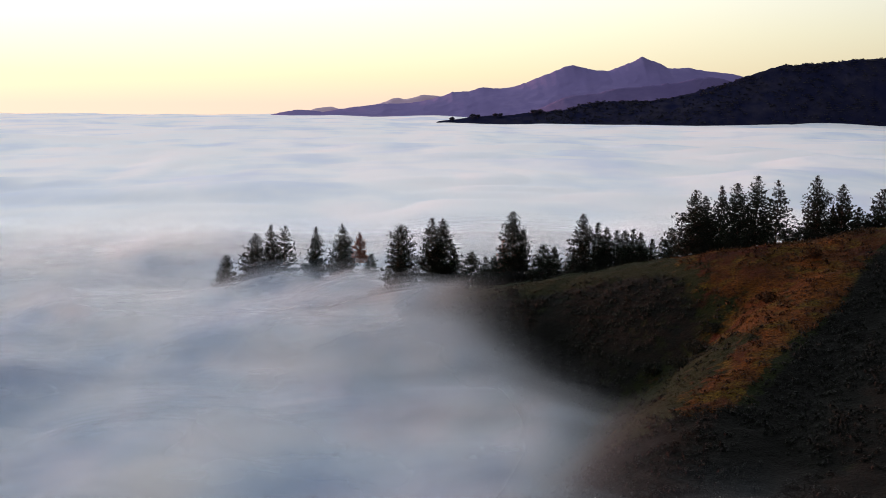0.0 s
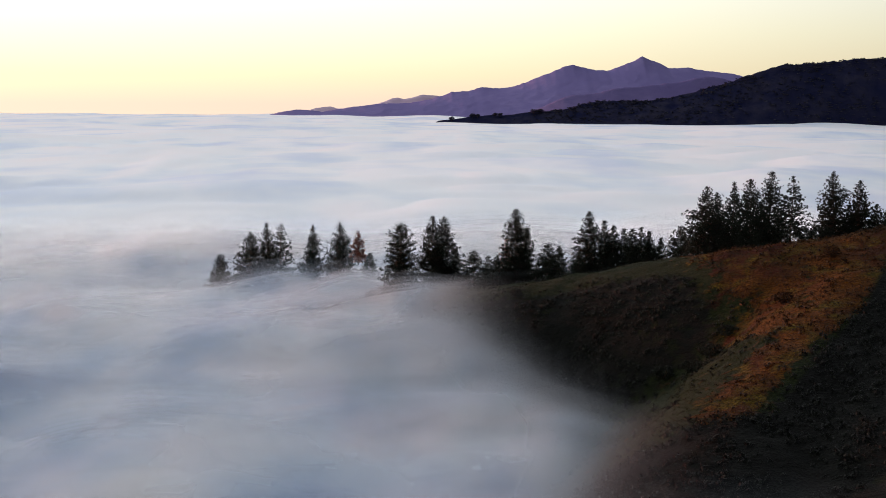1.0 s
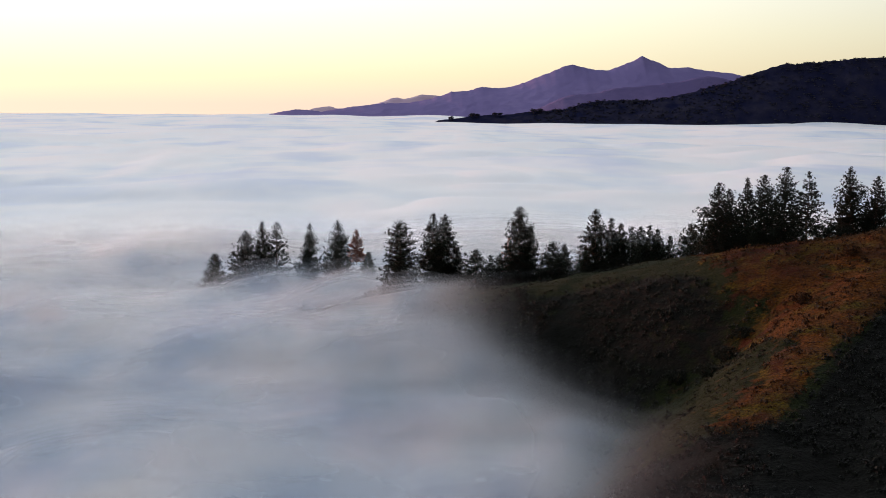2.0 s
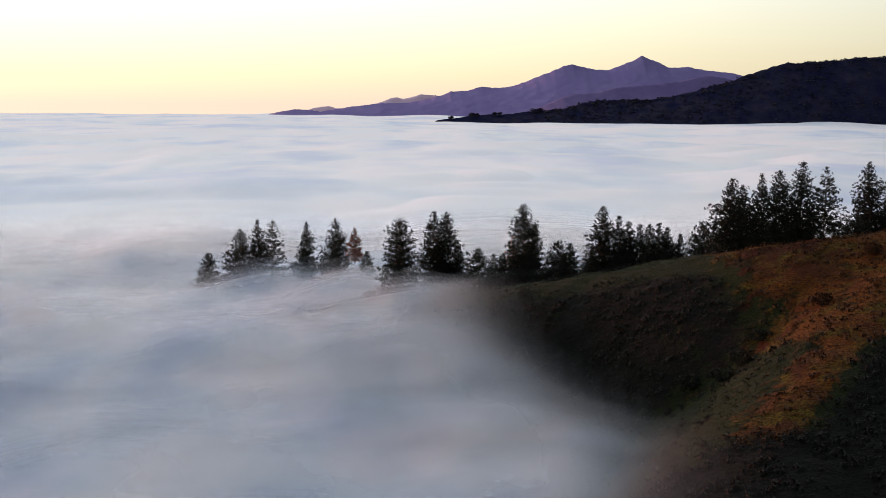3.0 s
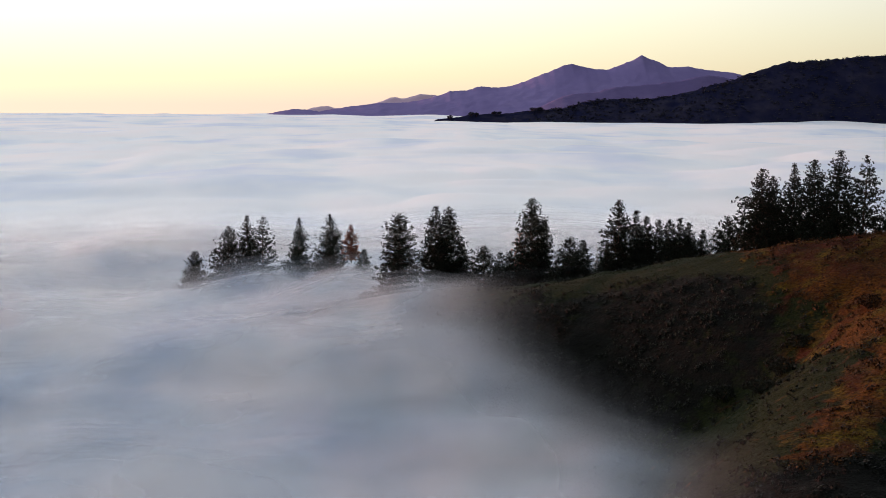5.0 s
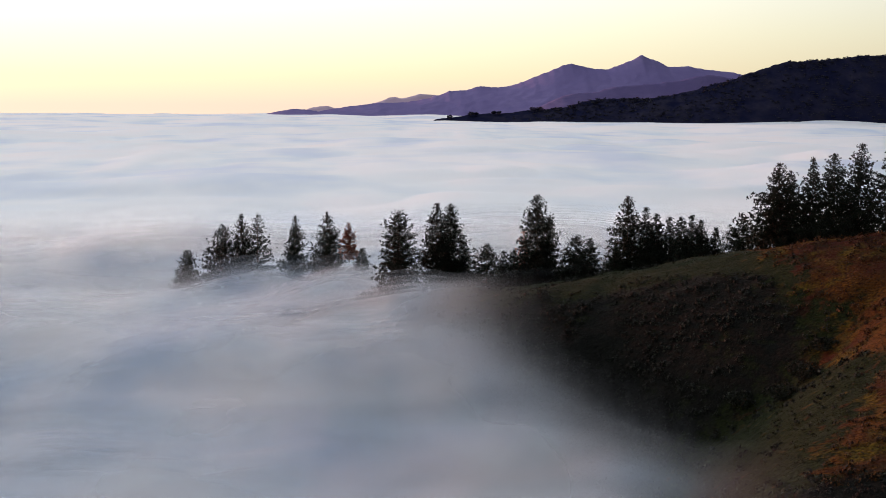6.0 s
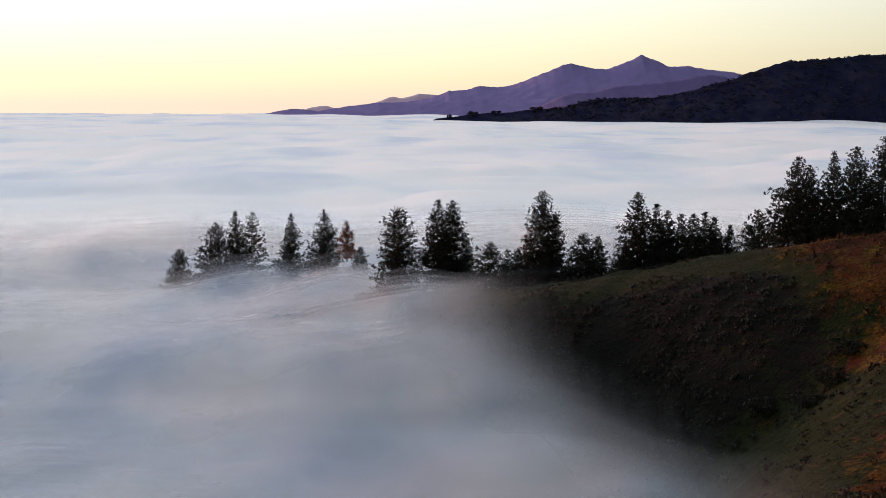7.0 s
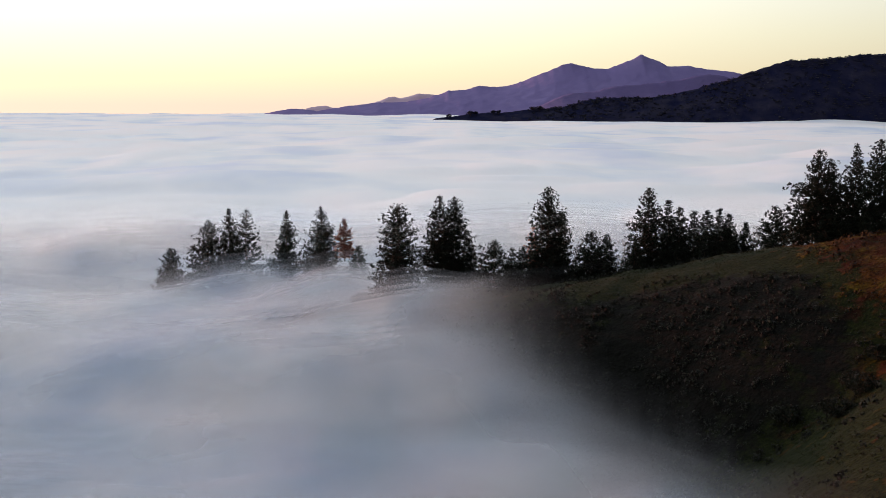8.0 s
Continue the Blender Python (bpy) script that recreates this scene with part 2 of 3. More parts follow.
SAGE = leaf_material("sagebrush", (0.003, 0.0036, 0.002), (0.032, 0.036, 0.022), 0.4)
RUSTBRUSH = leaf_material("rusty_brush", (0.012, 0.005, 0.001), (0.11, 0.044, 0.008), 0.3)
# darker copy of the sagebrush, shade painted in, for the spur's flank
SHADESAGE = leaf_material("dark_scrub", (0.002, 0.0022, 0.0014), (0.018, 0.02, 0.012), 0.4)
# far leaves carry the same painted haze tint as their hill
OAK = leaf_material("hazy_oak_leaves", (0.012, 0.014, 0.032), (0.055, 0.05, 0.058))
BARK = bark_material("pine_bark", (0.03, 0.022, 0.016), (0.09, 0.06, 0.045))
DEADWOOD = bark_material("dead_wood", (0.06, 0.05, 0.045), (0.16, 0.13, 0.11))

# ---------------------------------------------------------------- ground
gxs = spread((-80, 120), 1.0, 1.07, -6000, 6000)
gys = spread((95, 330), 1.0, 1.07, -3000, 6500)
GX, GY = np.meshgrid(gxs, gys)
GH = land(GX, GY)
_d, _t, _s = along(GX, GY, SPUR)
_d2, _t2, _s2 = along(GX, GY, RIDGE)
# the side of the spur that looks away from the sun
shaded_side = _s > 0
dry = sstep(45, 55, GX + 9 * fbm(GX / 21, GY / 21, 3, 43) + 3 * fbm(GX / 7, GY / 7, 2, 44)) * sstep(168, 184, GY) * np.where(shaded_side, sstep(7, 1, _d), 1.0)
dry = np.maximum(dry, sstep(11, 3, _d) * np.where(shaded_side, sstep(3, 0, _d), 1.0) * sstep(146, 160, GY))
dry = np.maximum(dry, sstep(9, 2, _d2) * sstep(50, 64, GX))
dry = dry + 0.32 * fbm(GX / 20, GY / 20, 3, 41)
# scrub cover, which also paints the shade of the flank and the bowl
brush = np.maximum(np.where(shaded_side, sstep(1, 6, _d), 0.0) * sstep(224, 205, GY), sstep(160, 148, GY))
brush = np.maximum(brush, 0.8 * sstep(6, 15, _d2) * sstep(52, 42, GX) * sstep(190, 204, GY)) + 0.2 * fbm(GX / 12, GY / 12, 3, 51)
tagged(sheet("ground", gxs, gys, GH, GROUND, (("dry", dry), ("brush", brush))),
       "grassy hillside with green and rusty patches and scrub darkened for shade", "ground", kind="structure")


# ---------------------------------------------------------------- fog and cloud deck
def billow(x, y, seed):
    """Rounded heaps with soft clefts between them, about -0.5 to 0.5."""
    wx, wy = x + 0.45 * vnoise(x * 0.7, y * 0.7, seed + 3), y + 0.45 * vnoise(x * 0.7, y * 0.7, seed + 4)
    a = np.abs(vnoise(wx, wy, seed)) * 0.72 + np.abs(vnoise(wx * 2.1 + 5, wy * 2.1, seed + 1)) * 0.28
    return np.sqrt(a * a + 0.05) - 0.45


# x, y, rise, reach in x, reach in y of single swells of the fog
SWELLS = ((-41, 297, 4.4, 12, 8), (-22, 281, 5.0, 12, 8), (-3, 249, 4.2, 13, 8), (8, 236, 1.5, 10, 8), (-8, 225, 2.0, 20, 14), (20, 196, 1.5, 22, 18),
          (24, 146, 1.0, 22, 18), (27, 170, 1.4, 13, 14), (-80, 250, 2.5, 30, 16), (-105, 290, -4.0, 22, 18), (-72, 322, -4.0, 22, 18), (-21, 258, 2.5, 15, 10), (-45, 175, -2.0, 32, 26), (-70, 372, 3.5, 26, 14),
          (14, 400, 3.5, 40, 18), (-12, 330, -2.0, 22, 14), (22, 320, -2.0, 26, 14), (60, 300, -4.0, 40, 22))


def fog_top(x, y):
    """The top of the fog: a level that lifts and sinks gently, with heaps of several sizes, the larger the farther off."""
    far = np.hypot(x, y)
    off, away = sstep(260, 800, far), sstep(900, 2200, far)
    h = 13.0 + 3.5 * sstep(900, 2400, far) - 4.5 * sstep(2700, 4700, far)
    h = h + (1.0 + 3.0 * off) * fbm(x / 300, y / 340, 2, 71, 0.4)
    h = h + billow(x / 105, y / 130, 83) * (5.5 + 4.5 * off) * (1 - 0.8 * away) + billow(x / 270, y / 380, 57) * 11.0 * away
    h = h + billow(x / 42, y / 40, 97) * 6.5 * sstep(470, 290, far) + billow(x / 17, y / 16, 35) * 3.0 * sstep(340, 210, far)
    h = h - 8.5 * sstep(9, 38, x) * sstep(246, 226, y) * (1 - 0.9 * sstep(190, 158, y)) * sstep(40, 110, y)
    for cx, cy, up, rx, ry in SWELLS:
        h = h + up * np.exp(-((x - cx) / rx) ** 2 - ((y - cy) / ry) ** 2)
    return h


def round_hill(x, y):
    """Where the fog is built up of more layers: round the hill."""
    return sstep(-235, -150, x) * sstep(190, 130, x) * sstep(35, 80, y) * sstep(500, 340, y)


def under(x, y):
    """Where the dense deck lies deeper, under the layers and a little beyond them."""
    return sstep(-340, -235, x) * sstep(290, 190, x) * sstep(0, 35, y) * sstep(690, 500, y)


def hollow(x, y):
    """The hollow under the ridge, where the fog is thinner."""
    return sstep(-45, 15, x) * sstep(256, 228, y)


def body(x, y):
    """The fog grows thinner into the hollow."""
    return 1 - (0.6 * sstep(-50, 2, x) + 0.27 * sstep(-4, 26, x)) * sstep(248, 224, y) * (1 - 0.4 * sstep(195, 150, y))


def contact(depth, reach):
    """Fog thins out towards the ground that it lies on, and a breath of it creeps a little way up."""
    return sstep(-2.6, reach, depth)


def draped(h, ground, over):
    """A layer lies level in the open and drapes over the ground where the ground rises through it."""
    return smax(h, ground + over, 1.6)


fxs, fys = spread((-120, 100), 2.6, 1.03, -4300, 4300), spread((70, 380), 2.6, 1.02, -700, 5300)
FX, FY = np.meshgrid(fxs, fys)
FLAND = land(FX, FY)
FH = fog_top(FX, FY) - 5.0 * under(FX, FY)
FCOVER = contact(FH - FLAND, 6.0 + 12.0 * hollow(FX, FY)) * body(FX, FY)
tagged(sheet("cloud_deck", fxs, fys, draped(FH, FLAND, 0.15), FOG, (("cover", FCOVER),), FCOVER > 0.004),
       "soft white sea of low cloud with long billows", "cloud", kind="stuff")

# round the hill the fog is many thin drifting layers, from half-dense ones up to a faint haze among the trees:
# height over the top of the fog, and how much of the view each one stops
LAYERS = ((-4.2, 0.46), (-3.5, 0.44), (-2.8, 0.42), (-2.1, 0.38), (-1.4, 0.34), (-0.7, 0.3), (0.0, 0.25), (0.7, 0.2), (1.4, 0.15), (2.1, 0.1), (3.0, 0.06), (4.2, 0.035))
lxs, lys = np.arange(-238, 192, 2.8), np.arange(34, 534, 2.8)
LX, LY = np.meshgrid(lxs, lys)
LTOP, LLAND, LLOC = fog_top(LX, LY), land(LX, LY), round_hill(LX, LY)
for k, (lift, share) in enumerate(LAYERS):
    lh = LTOP + lift + 0.35 * fbm(LX / 24 + 3.7 * k, LY / 22 - 1.9 * k, 2, 120 + k)
    patch = sstep(-0.45, 0.45, fbm(LX / 22, LY / 20, 3, 150 + 7 * k, 0.5))
    veil = share * contact(lh - LLAND, 4.5 + 6.5 * hollow(LX, LY)) * LLOC * body(LX, LY) * (0.25 + 0.95 * patch)
    tagged(sheet("fog_layer", lxs, lys, draped(lh, LLAND, 0.25 + 0.25 * k), WISP, (("cover", veil),), veil > 0.003),
           "thin drifting layer of fog round the hill", "fog", kind="stuff")


# ---------------------------------------------------------------- distant hills
def silhouette(x, line):
    return np.interp(x, [p[0] for p in line], [p[1] for p in line])


def far_hill(name, line, y0, y1, step, material, label, rough, seed, floor_z=-30.0):
    """A long hill whose crest runs at y1 and whose spurs and gullies come down to y0 in front of it."""
    xs = np.arange(line[0][0] - 60, line[-1][0] + 60, step)
    ys = np.concatenate([np.linspace(y0, y1, int((y1 - y0) / step)), np.linspace(y1, y1 + 0.2 * (y1 - y0), 6)[1:]])
    X, Y = np.meshgrid(xs, ys)
    top = silhouette(X, line) + rough * 0.9 * fbm(X / 34, X * 0, 4, seed) + rough * 0.7 * fbm(X / 11, X * 0 + 7, 3, seed + 2)
    s = np.clip((Y - y0) / (y1 - y0), 0, 1)
    calm = sum(silhouette(X + d, line) for d in (-120, -80, -40, 0, 40, 80, 120)) / 7
    rise = floor_z + (calm + (top - calm) * s ** 6 - floor_z) * s ** 0.8
    gully = np.abs(fbm(X / 160, Y / 320, 4, seed + 5)) * rough * 2.6 * np.sin(np.pi * s) ** 0.8
    h = rise - gully + rough * 1.2 * fbm(X / 40, Y / 40, 4, seed + 9) * np.sin(np.pi * s)
    h = np.where(Y > y1, top - (Y - y1) * 0.8, h)
    return tagged(sheet(name, xs, ys, h, material), label, "mountain", kind="structure")


PALE = [(-640, -20), (-558, 36), (-511, 46), (-475, 48), (-440, 39), (-321, 51), (-250, 68), (-214, 85), (-190, 87), (-167, 80),
        (-119, 90), (-84, 100), (-25, 97), (35, 60), (120, 20)]
CREST = [(-800, -20), (-760, 3), (-732, 10), (-652, 27), (-583, 37), (-526, 32), (-492, 26), (-400, 42), (-309, 56), (-241, 63), (-149, 64),
         (-58, 78), (33, 108), (102, 113), (158, 131), (204, 124), (261, 127), (306, 138), (363, 164), (431, 186), (487, 214),
         (521, 221), (601, 201), (658, 197), (715, 217), (760, 233), (800, 256), (839, 238), (873, 229), (908, 209), (988, 212),
         (1056, 199), (1148, 190), (1205, 179), (1285, 164), (1445, 147), (1857, 126), (2100, 110)]
MIDDLE = [(160, -20), (218, 3), (331, 52), (406, 87), (520, 100), (576, 116), (689, 125), (783, 137), (877, 156), (915, 153), (972, 140),
          (1162, 113), (1500, 90)]
WOODS = [(-40, 6), (-14, 17), (13, 23), (74, 31), (128, 34), (182, 38), (223, 42), (290, 48), (330, 60), (371, 68), (425, 69), (479, 69),
         (533, 74), (586, 88), (639, 104), (693, 118), (759, 142), (806, 157), (853, 159), (906, 163), (960, 169), (1051, 174),
         (1227, 187), (1429, 191), (1900, 170)]
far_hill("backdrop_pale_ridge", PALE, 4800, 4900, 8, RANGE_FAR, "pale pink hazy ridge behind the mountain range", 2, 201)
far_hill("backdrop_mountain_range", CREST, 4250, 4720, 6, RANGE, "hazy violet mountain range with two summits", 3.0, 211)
far_hill("backdrop_hazy_ridge", MIDDLE, 3650, 3900, 8, RANGE_MID, "darker violet hazy ridge in front of the mountain range", 2.5, 221)
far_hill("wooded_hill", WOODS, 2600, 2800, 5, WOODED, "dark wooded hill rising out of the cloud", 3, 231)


# ---------------------------------------------------------------- trees
def mesh_from(name, verts, faces, material, smooth=False):
    me = bpy.data.meshes.new(name)
    me.from_pydata([tuple(v) for v in verts], [], faces)
    if smooth:
        me.polygons.foreach_set("use_smooth", np.ones(len(faces), bool))
    me.update()
    me.materials.append(material)
    return me


def part(name, me, parent, label=""):
    ob = new(name, me)
    ob.parent = parent
    return tagged(ob, label)


def tube(verts, faces, path, radii, sides=6):
    """Adds a tapered limb along a path."""
    first = len(verts)
    for i, (p, r) in enumerate(zip(path, radii)):
        a = path[max(i - 1, 0)]
        b = path[min(i + 1, len(path) - 1)]
        t = (Vector(b) - Vector(a)).normalized()
        u = t.orthogonal().normalized()
        v = t.cross(u)
        for k in range(sides):
            ang = 2 * math.pi * k / sides
            verts.append(Vector(p) + (u * math.cos(ang) + v * math.sin(ang)) * r)
    for i in range(len(path) - 1):
        for k in range(sides):
            k2 = (k + 1) % sides
            a, b = first + i * sides, first + (i + 1) * sides
            faces.append((a + k, a + k2, b + k2, b + k))
    faces.append(tuple(first + (len(path) - 1) * sides + k for k in range(sides)))


def tuft(verts, faces, rng, p, size, blades):
    """A clump of needles: crossed narrow blades round one point."""
    for _ in range(blades):
        d = Vector((rng.gauss(0, 1), rng.gauss(0, 1), rng.gauss(0.25, 0.8))).normalized()
        s = d.orthogonal().normalized()
        s.rotate(Matrix.Rotation(rng.uniform(0, 6.28), 3, d))
        l, w = size * rng.uniform(0.6, 1.15), size * rng.uniform(0.17, 0.3)
        i = len(verts)
        c = Vector(p)
        verts.extend((c - s * w * 0.5, c + d * l * 0.55 - s * w, c + d * l, c + d * l * 0.5 + s * w))
        faces.append((i, i + 1, i + 2, i + 3))


def pine(seed, height, width, bare=0.05, fill=1.0, blunt=0.0, needles=None, lean=0.0):
    """One pine: a tapered trunk with limbs, and a ragged crown of dense needle clumps with gaps between. width: half the crown's spread."""
    rng = random.Random(seed)
    root = new("pine_tree")
    tv, tf, cv, cf = [], [], [], []
    bend = rng.uniform(-0.02, 0.02) + lean
    axis = lambda z: Vector((bend * z + 0.12 * math.sin(z * 0.5 + seed), 0.1 * math.sin(z * 0.37 + 2 * seed), z))
    zs = [height * i / 9 for i in range(10)]
    tube(tv, tf, [axis(z - (0.6 if i == 0 else 0)) for i, z in enumerate(zs)], [max(0.02, height * 0.0145 * (1 - 0.93 * z / height)) for z in zs], 7)
    gap = rng.uniform(0.31, 0.37) / (0.45 + 0.55 * fill)
    taper = rng.uniform(0.62, 0.9)
    whorls = int(height * (0.98 - bare) / gap)
    bulges = [[rng.uniform(0.8, 1.15) for _ in range(7)] for _ in range(7)]
    for i in range(whorls):
        f = (i + 0.5 * rng.random()) / whorls
        z = height * (bare + (0.98 - bare) * f)
        shape = (1 - f) ** (taper - 0.3 * blunt) * (0.62 + 0.38 * min(1, f / 0.22)) * 1.5
        if blunt:
            shape = max(shape, blunt * 0.85 * (1 - f) ** 0.4 * (0.7 + 0.3 * min(1, f / 0.25)))
        shape *= rng.uniform(0.8, 1.1)
        turn = rng.uniform(0, 6.28)
        arms = rng.choice((5, 6, 6, 7))
        for k in range(arms):
            ang = (turn + 6.2832 * k / arms + rng.uniform(-0.35, 0.35)) % 6.2832
            if rng.random() < 0.1 + 0.25 * (1 - fill):
                continue
            reach = width * shape * bulges[int(ang / 6.2833 * 7)][int(f * 6.99)] * rng.uniform(0.7, 1.1) + 0.12
            start = axis(z)
            up = rng.uniform(-0.22, 0.12) + 0.6 * f * f
            out = Vector((math.cos(ang), math.sin(ang), 0))
            tip = start + out * reach + Vector((0, 0, reach * up + 0.15))
            mid = start + out * reach * 0.55 + Vector((0, 0, reach * (up * 0.5 - 0.08)))
            if reach > 0.6:
                tube(tv, tf, [start, mid, tip], [0.02 + 0.016 * reach, 0.014 + 0.007 * reach, 0.008], 4)
            n = max(2, int(reach * 3.3 * (0.6 + 0.4 * fill)))
            for q in range(n):
                u = 0.18 + 0.86 * (q + 0.7 * rng.random() + 0.15) / n
                p = start.lerp(mid, u * 2) if u < 0.5 else mid.lerp(tip, u * 2 - 1)
                p = p + Vector((rng.gauss(0, 0.14), rng.gauss(0, 0.14), rng.gauss(0.04, 0.07))) * (0.4 + 0.5 * reach)
                tuft(cv, cf, rng, p, rng.uniform(0.3, 0.5) * (1.0 - 0.45 * f * f), 10)
    for q in range(3):
        tuft(cv, cf, rng, axis(height * (0.93 + 0.022 * q)), 0.3 - 0.05 * q, 8)
    part("trunk", mesh_from("trunk", tv, tf, BARK, True), root, "dark straight trunk with thin limbs")
    part("crown", mesh_from("crown", cv, cf, needles or NEEDLE), root)
    return root


def ground_z(x, y):
    return float(land(np.array([x]), np.array([y]))[0])


# x, y, height of the top, half the spread
FOGGY_TREES = [(-59.3, 313, 18.9, 2.9), (-51.1, 312, 25.1, 4.2), (-47.2, 314, 27.4, 3.0), (-42.9, 310, 27.8, 3.4), (-34.3, 307, 27.6, 3.2),
               (-27.1, 307, 28.4, 4.0), (-19.2, 304, 20.7, 2.6), (-10.0, 273, 31.7, 3.6), (-2.6, 276, 33.2, 3.2), (0.1, 275, 33.0, 3.4),
               (2.6, 279, 25.2, 1.9)]
SADDLE_TREES = [(6.7, 265, 26.2, 2.6), (10.2, 275, 23.7, 1.8), (12.7, 280, 23.4, 2.0), (16.6, 276, 34.7, 3.8), (19.3, 277, 30.3, 2.0),
                (23.6, 270, 27.4, 2.8), (26.0, 268, 27.1, 2.2), (31.7, 260, 35.7, 3.2), (29.2, 257, 26.8, 1.7), (35.5, 262, 33.6, 1.8),
                (37.7, 264, 32.2, 2.1), (39.7, 262, 31.7, 2.1), (41.1, 258, 32.1, 2.0), (42.6, 256, 32.7, 2.2), (44.6, 258, 31.6, 1.6),
                (46.7, 256, 30.4, 1.4), (49.6, 250, 33.5, 2.3)]
CREST_TREES = [(52.1, 238, 42.9, 3.2), (54.8, 241, 41.4, 2.2), (57.4, 238, 43.8, 2.3), (60.4, 236, 44.4, 2.4), (63.7, 234, 46.2, 2.8),
               (67.1, 231, 45.4, 2.8), (77.2, 237, 46.0, 3.0), (82.9, 239, 44.1, 2.4), (85.3, 236, 39.5, 1.7), (90.4, 236, 43.3, 3.0)]
for i, (x, y, top, half) in enumerate(FOGGY_TREES + SADDLE_TREES + CREST_TREES):
    base = ground_z(x, y) - 0.1
    tall = top - base
    open_crown = i in (3, 33)
    tree = pine(300 + i, tall, (1.22 if i > 27 else 1.1) * half, bare=0.16 if open_crown else 0.13 if i < 7 else 0.05, fill=0.55 if open_crown else 1.0, blunt=0.9 if i == 7 else 0.0)
    tree.matrix_basis = pose(x, y, base, 0, 0, 37 * i)
    size = "tall" if tall > 12 else "small" if tall < 7.5 else "middling"
    where = "standing in drifting fog" if i < 11 else "on the misty saddle of the ridge" if i < 28 else "behind the grassy crest"
    look_of = "open-crowned" if open_crown else "broad-topped" if i == 7 else "dense dark green"
    tagged(tree, f"{size} {look_of} pine {where}", "pine tree", "pines on the ridge")

rusty_pine = pine(901, 8.6, 2.4, needles=RUSTY, fill=0.8)
rusty_pine.name = "dying_pine"
rusty_pine.matrix_basis = pose(-23.1, 318, 24.6 - 8.6)
tagged(rusty_pine, "dying pine with rusty pink needles in the fog", "pine tree")
pale_pine = pine(902, 9.0, 2.0, needles=RUSTY, fill=0.45)
pale_pine.name = "dying_pine"
pale_pine.matrix_basis = pose(15.0, 290, 26.2 - 9.0)
tagged(pale_pine, "thin dying pine with sparse reddish needles behind a dark pine", "pine tree")


def dead_tree(seed, height):
    """A leafless tree: a crooked trunk that forks into limbs and twigs."""
    rng = random.Random(seed)
    root = new("dead_tree")
    tv, tf, bv, bf = [], [], [], []
    crook = [Vector((0.25 * math.sin(1.3 * k + seed), 0.2 * math.cos(k + seed), height * k / 6)) for k in range(7)]
    crook[0].z = -0.3
    tube(tv, tf, crook, [0.17 * (1 - 0.13 * k) for k in range(7)], 6)
    for k in range(26):
        a = crook[2 + k % 5]
        ang, reach = rng.uniform(0, 6.28), height * rng.uniform(0.12, 0.3)
        tip = a + Vector((math.cos(ang) * reach, math.sin(ang) * reach, reach * rng.uniform(0.3, 1.1)))
        mid = a.lerp(tip, 0.5) + Vector((0, 0, -0.08 * reach))
        tube(bv, bf, [a, mid, tip], [0.06, 0.045, 0.015], 4)
        for _ in range(3):
            b = mid.lerp(tip, rng.random())
            tube(bv, bf, [b, b + Vector((rng.gauss(0, 0.5), rng.gauss(0, 0.5), rng.uniform(0.1, 0.8)))], [0.025, 0.008], 4)
    part("trunk", mesh_from("trunk", tv, tf, DEADWOOD, True), root)
    part("branchwork", mesh_from("branchwork", bv, bf, DEADWOOD, True), root)
    return root


for k, (x, y, tall) in enumerate(((4.6, 272, 6.2), (21.6, 274, 7.4), (28.0, 262, 5.2), (47.6, 252, 4.0))):
    snag = dead_tree(40 + k, tall)
    snag.matrix_basis = pose(x, y, ground_z(x, y), 0, 0, 50 * k)
    tagged(snag, "leafless grey dead tree among the pines", "dead tree", "dead trees on the ridge")


# ---------------------------------------------------------------- shrubs
def tuft_shape(seed, blades, spread_out, upright, broad):
    """Corners of a small bush of blades, about one metre across: blades x 4 x 3."""
    rng = np.random.RandomState(seed)
    d = rng.normal(size=(blades, 3))
    d[:, 2] = np.abs(d[:, 2]) * upright
    d /= np.linalg.norm(d, axis=1)[:, None]
    root = rng.uniform(-1, 1, (blades, 3)) * (spread_out, spread_out, 0.0) * 0.5
    side = np.cross(d, rng.normal(size=(blades, 3)))
    side /= np.linalg.norm(side, axis=1)[:, None]
    l, w = rng.uniform(0.25, 0.55, (blades, 1)), rng.uniform(0.6, 1.1, (blades, 1)) * broad
    return np.stack([root - side * w * 0.4, root + d * l * 0.6 - side * w, root + d * l, root + d * l * 0.55 + side * w], 1)


def scatter(name, places, sizes, shapes, material, label, category, seed):
    """Many small bushes in one mesh."""
    rng = np.random.RandomState(seed)
    n = len(places)
    ang = rng.uniform(0, 6.283, n)
    pick = rng.randint(0, len(shapes), n)
    base = np.stack(shapes)[pick]
    c, s_ = np.cos(ang)[:, None, None], np.sin(ang)[:, None, None]
    v = np.stack([base[..., 0] * c - base[..., 1] * s_, base[..., 0] * s_ + base[..., 1] * c, base[..., 2]], -1)
    v = v * np.asarray(sizes)[:, None, None, None] + np.asarray(places)[:, None, None, :]
    v = v.reshape(-1, 3)
    me = bpy.data.meshes.new(name)
    me.vertices.add(len(v))
    me.vertices.foreach_set("co", v.ravel())
    me.loops.add(len(v))
    me.loops.foreach_set("vertex_index", np.arange(len(v)))
    me.polygons.add(len(v) // 4)
    me.polygons.foreach_set("loop_start", np.arange(0, len(v), 4))
    me.update(calc_edges=True)
    me.materials.append(material)
    return tagged(new(name, me), label, category, kind="stuff")


def map_at(values, x, y):
    """The vegetation map, with slope shade worked into its scrub part, at places."""
    return values[np.clip(np.searchsorted(gys, y), 0, len(gys) - 1), np.clip(np.searchsorted(gxs, x), 0, len(gxs) - 1)]


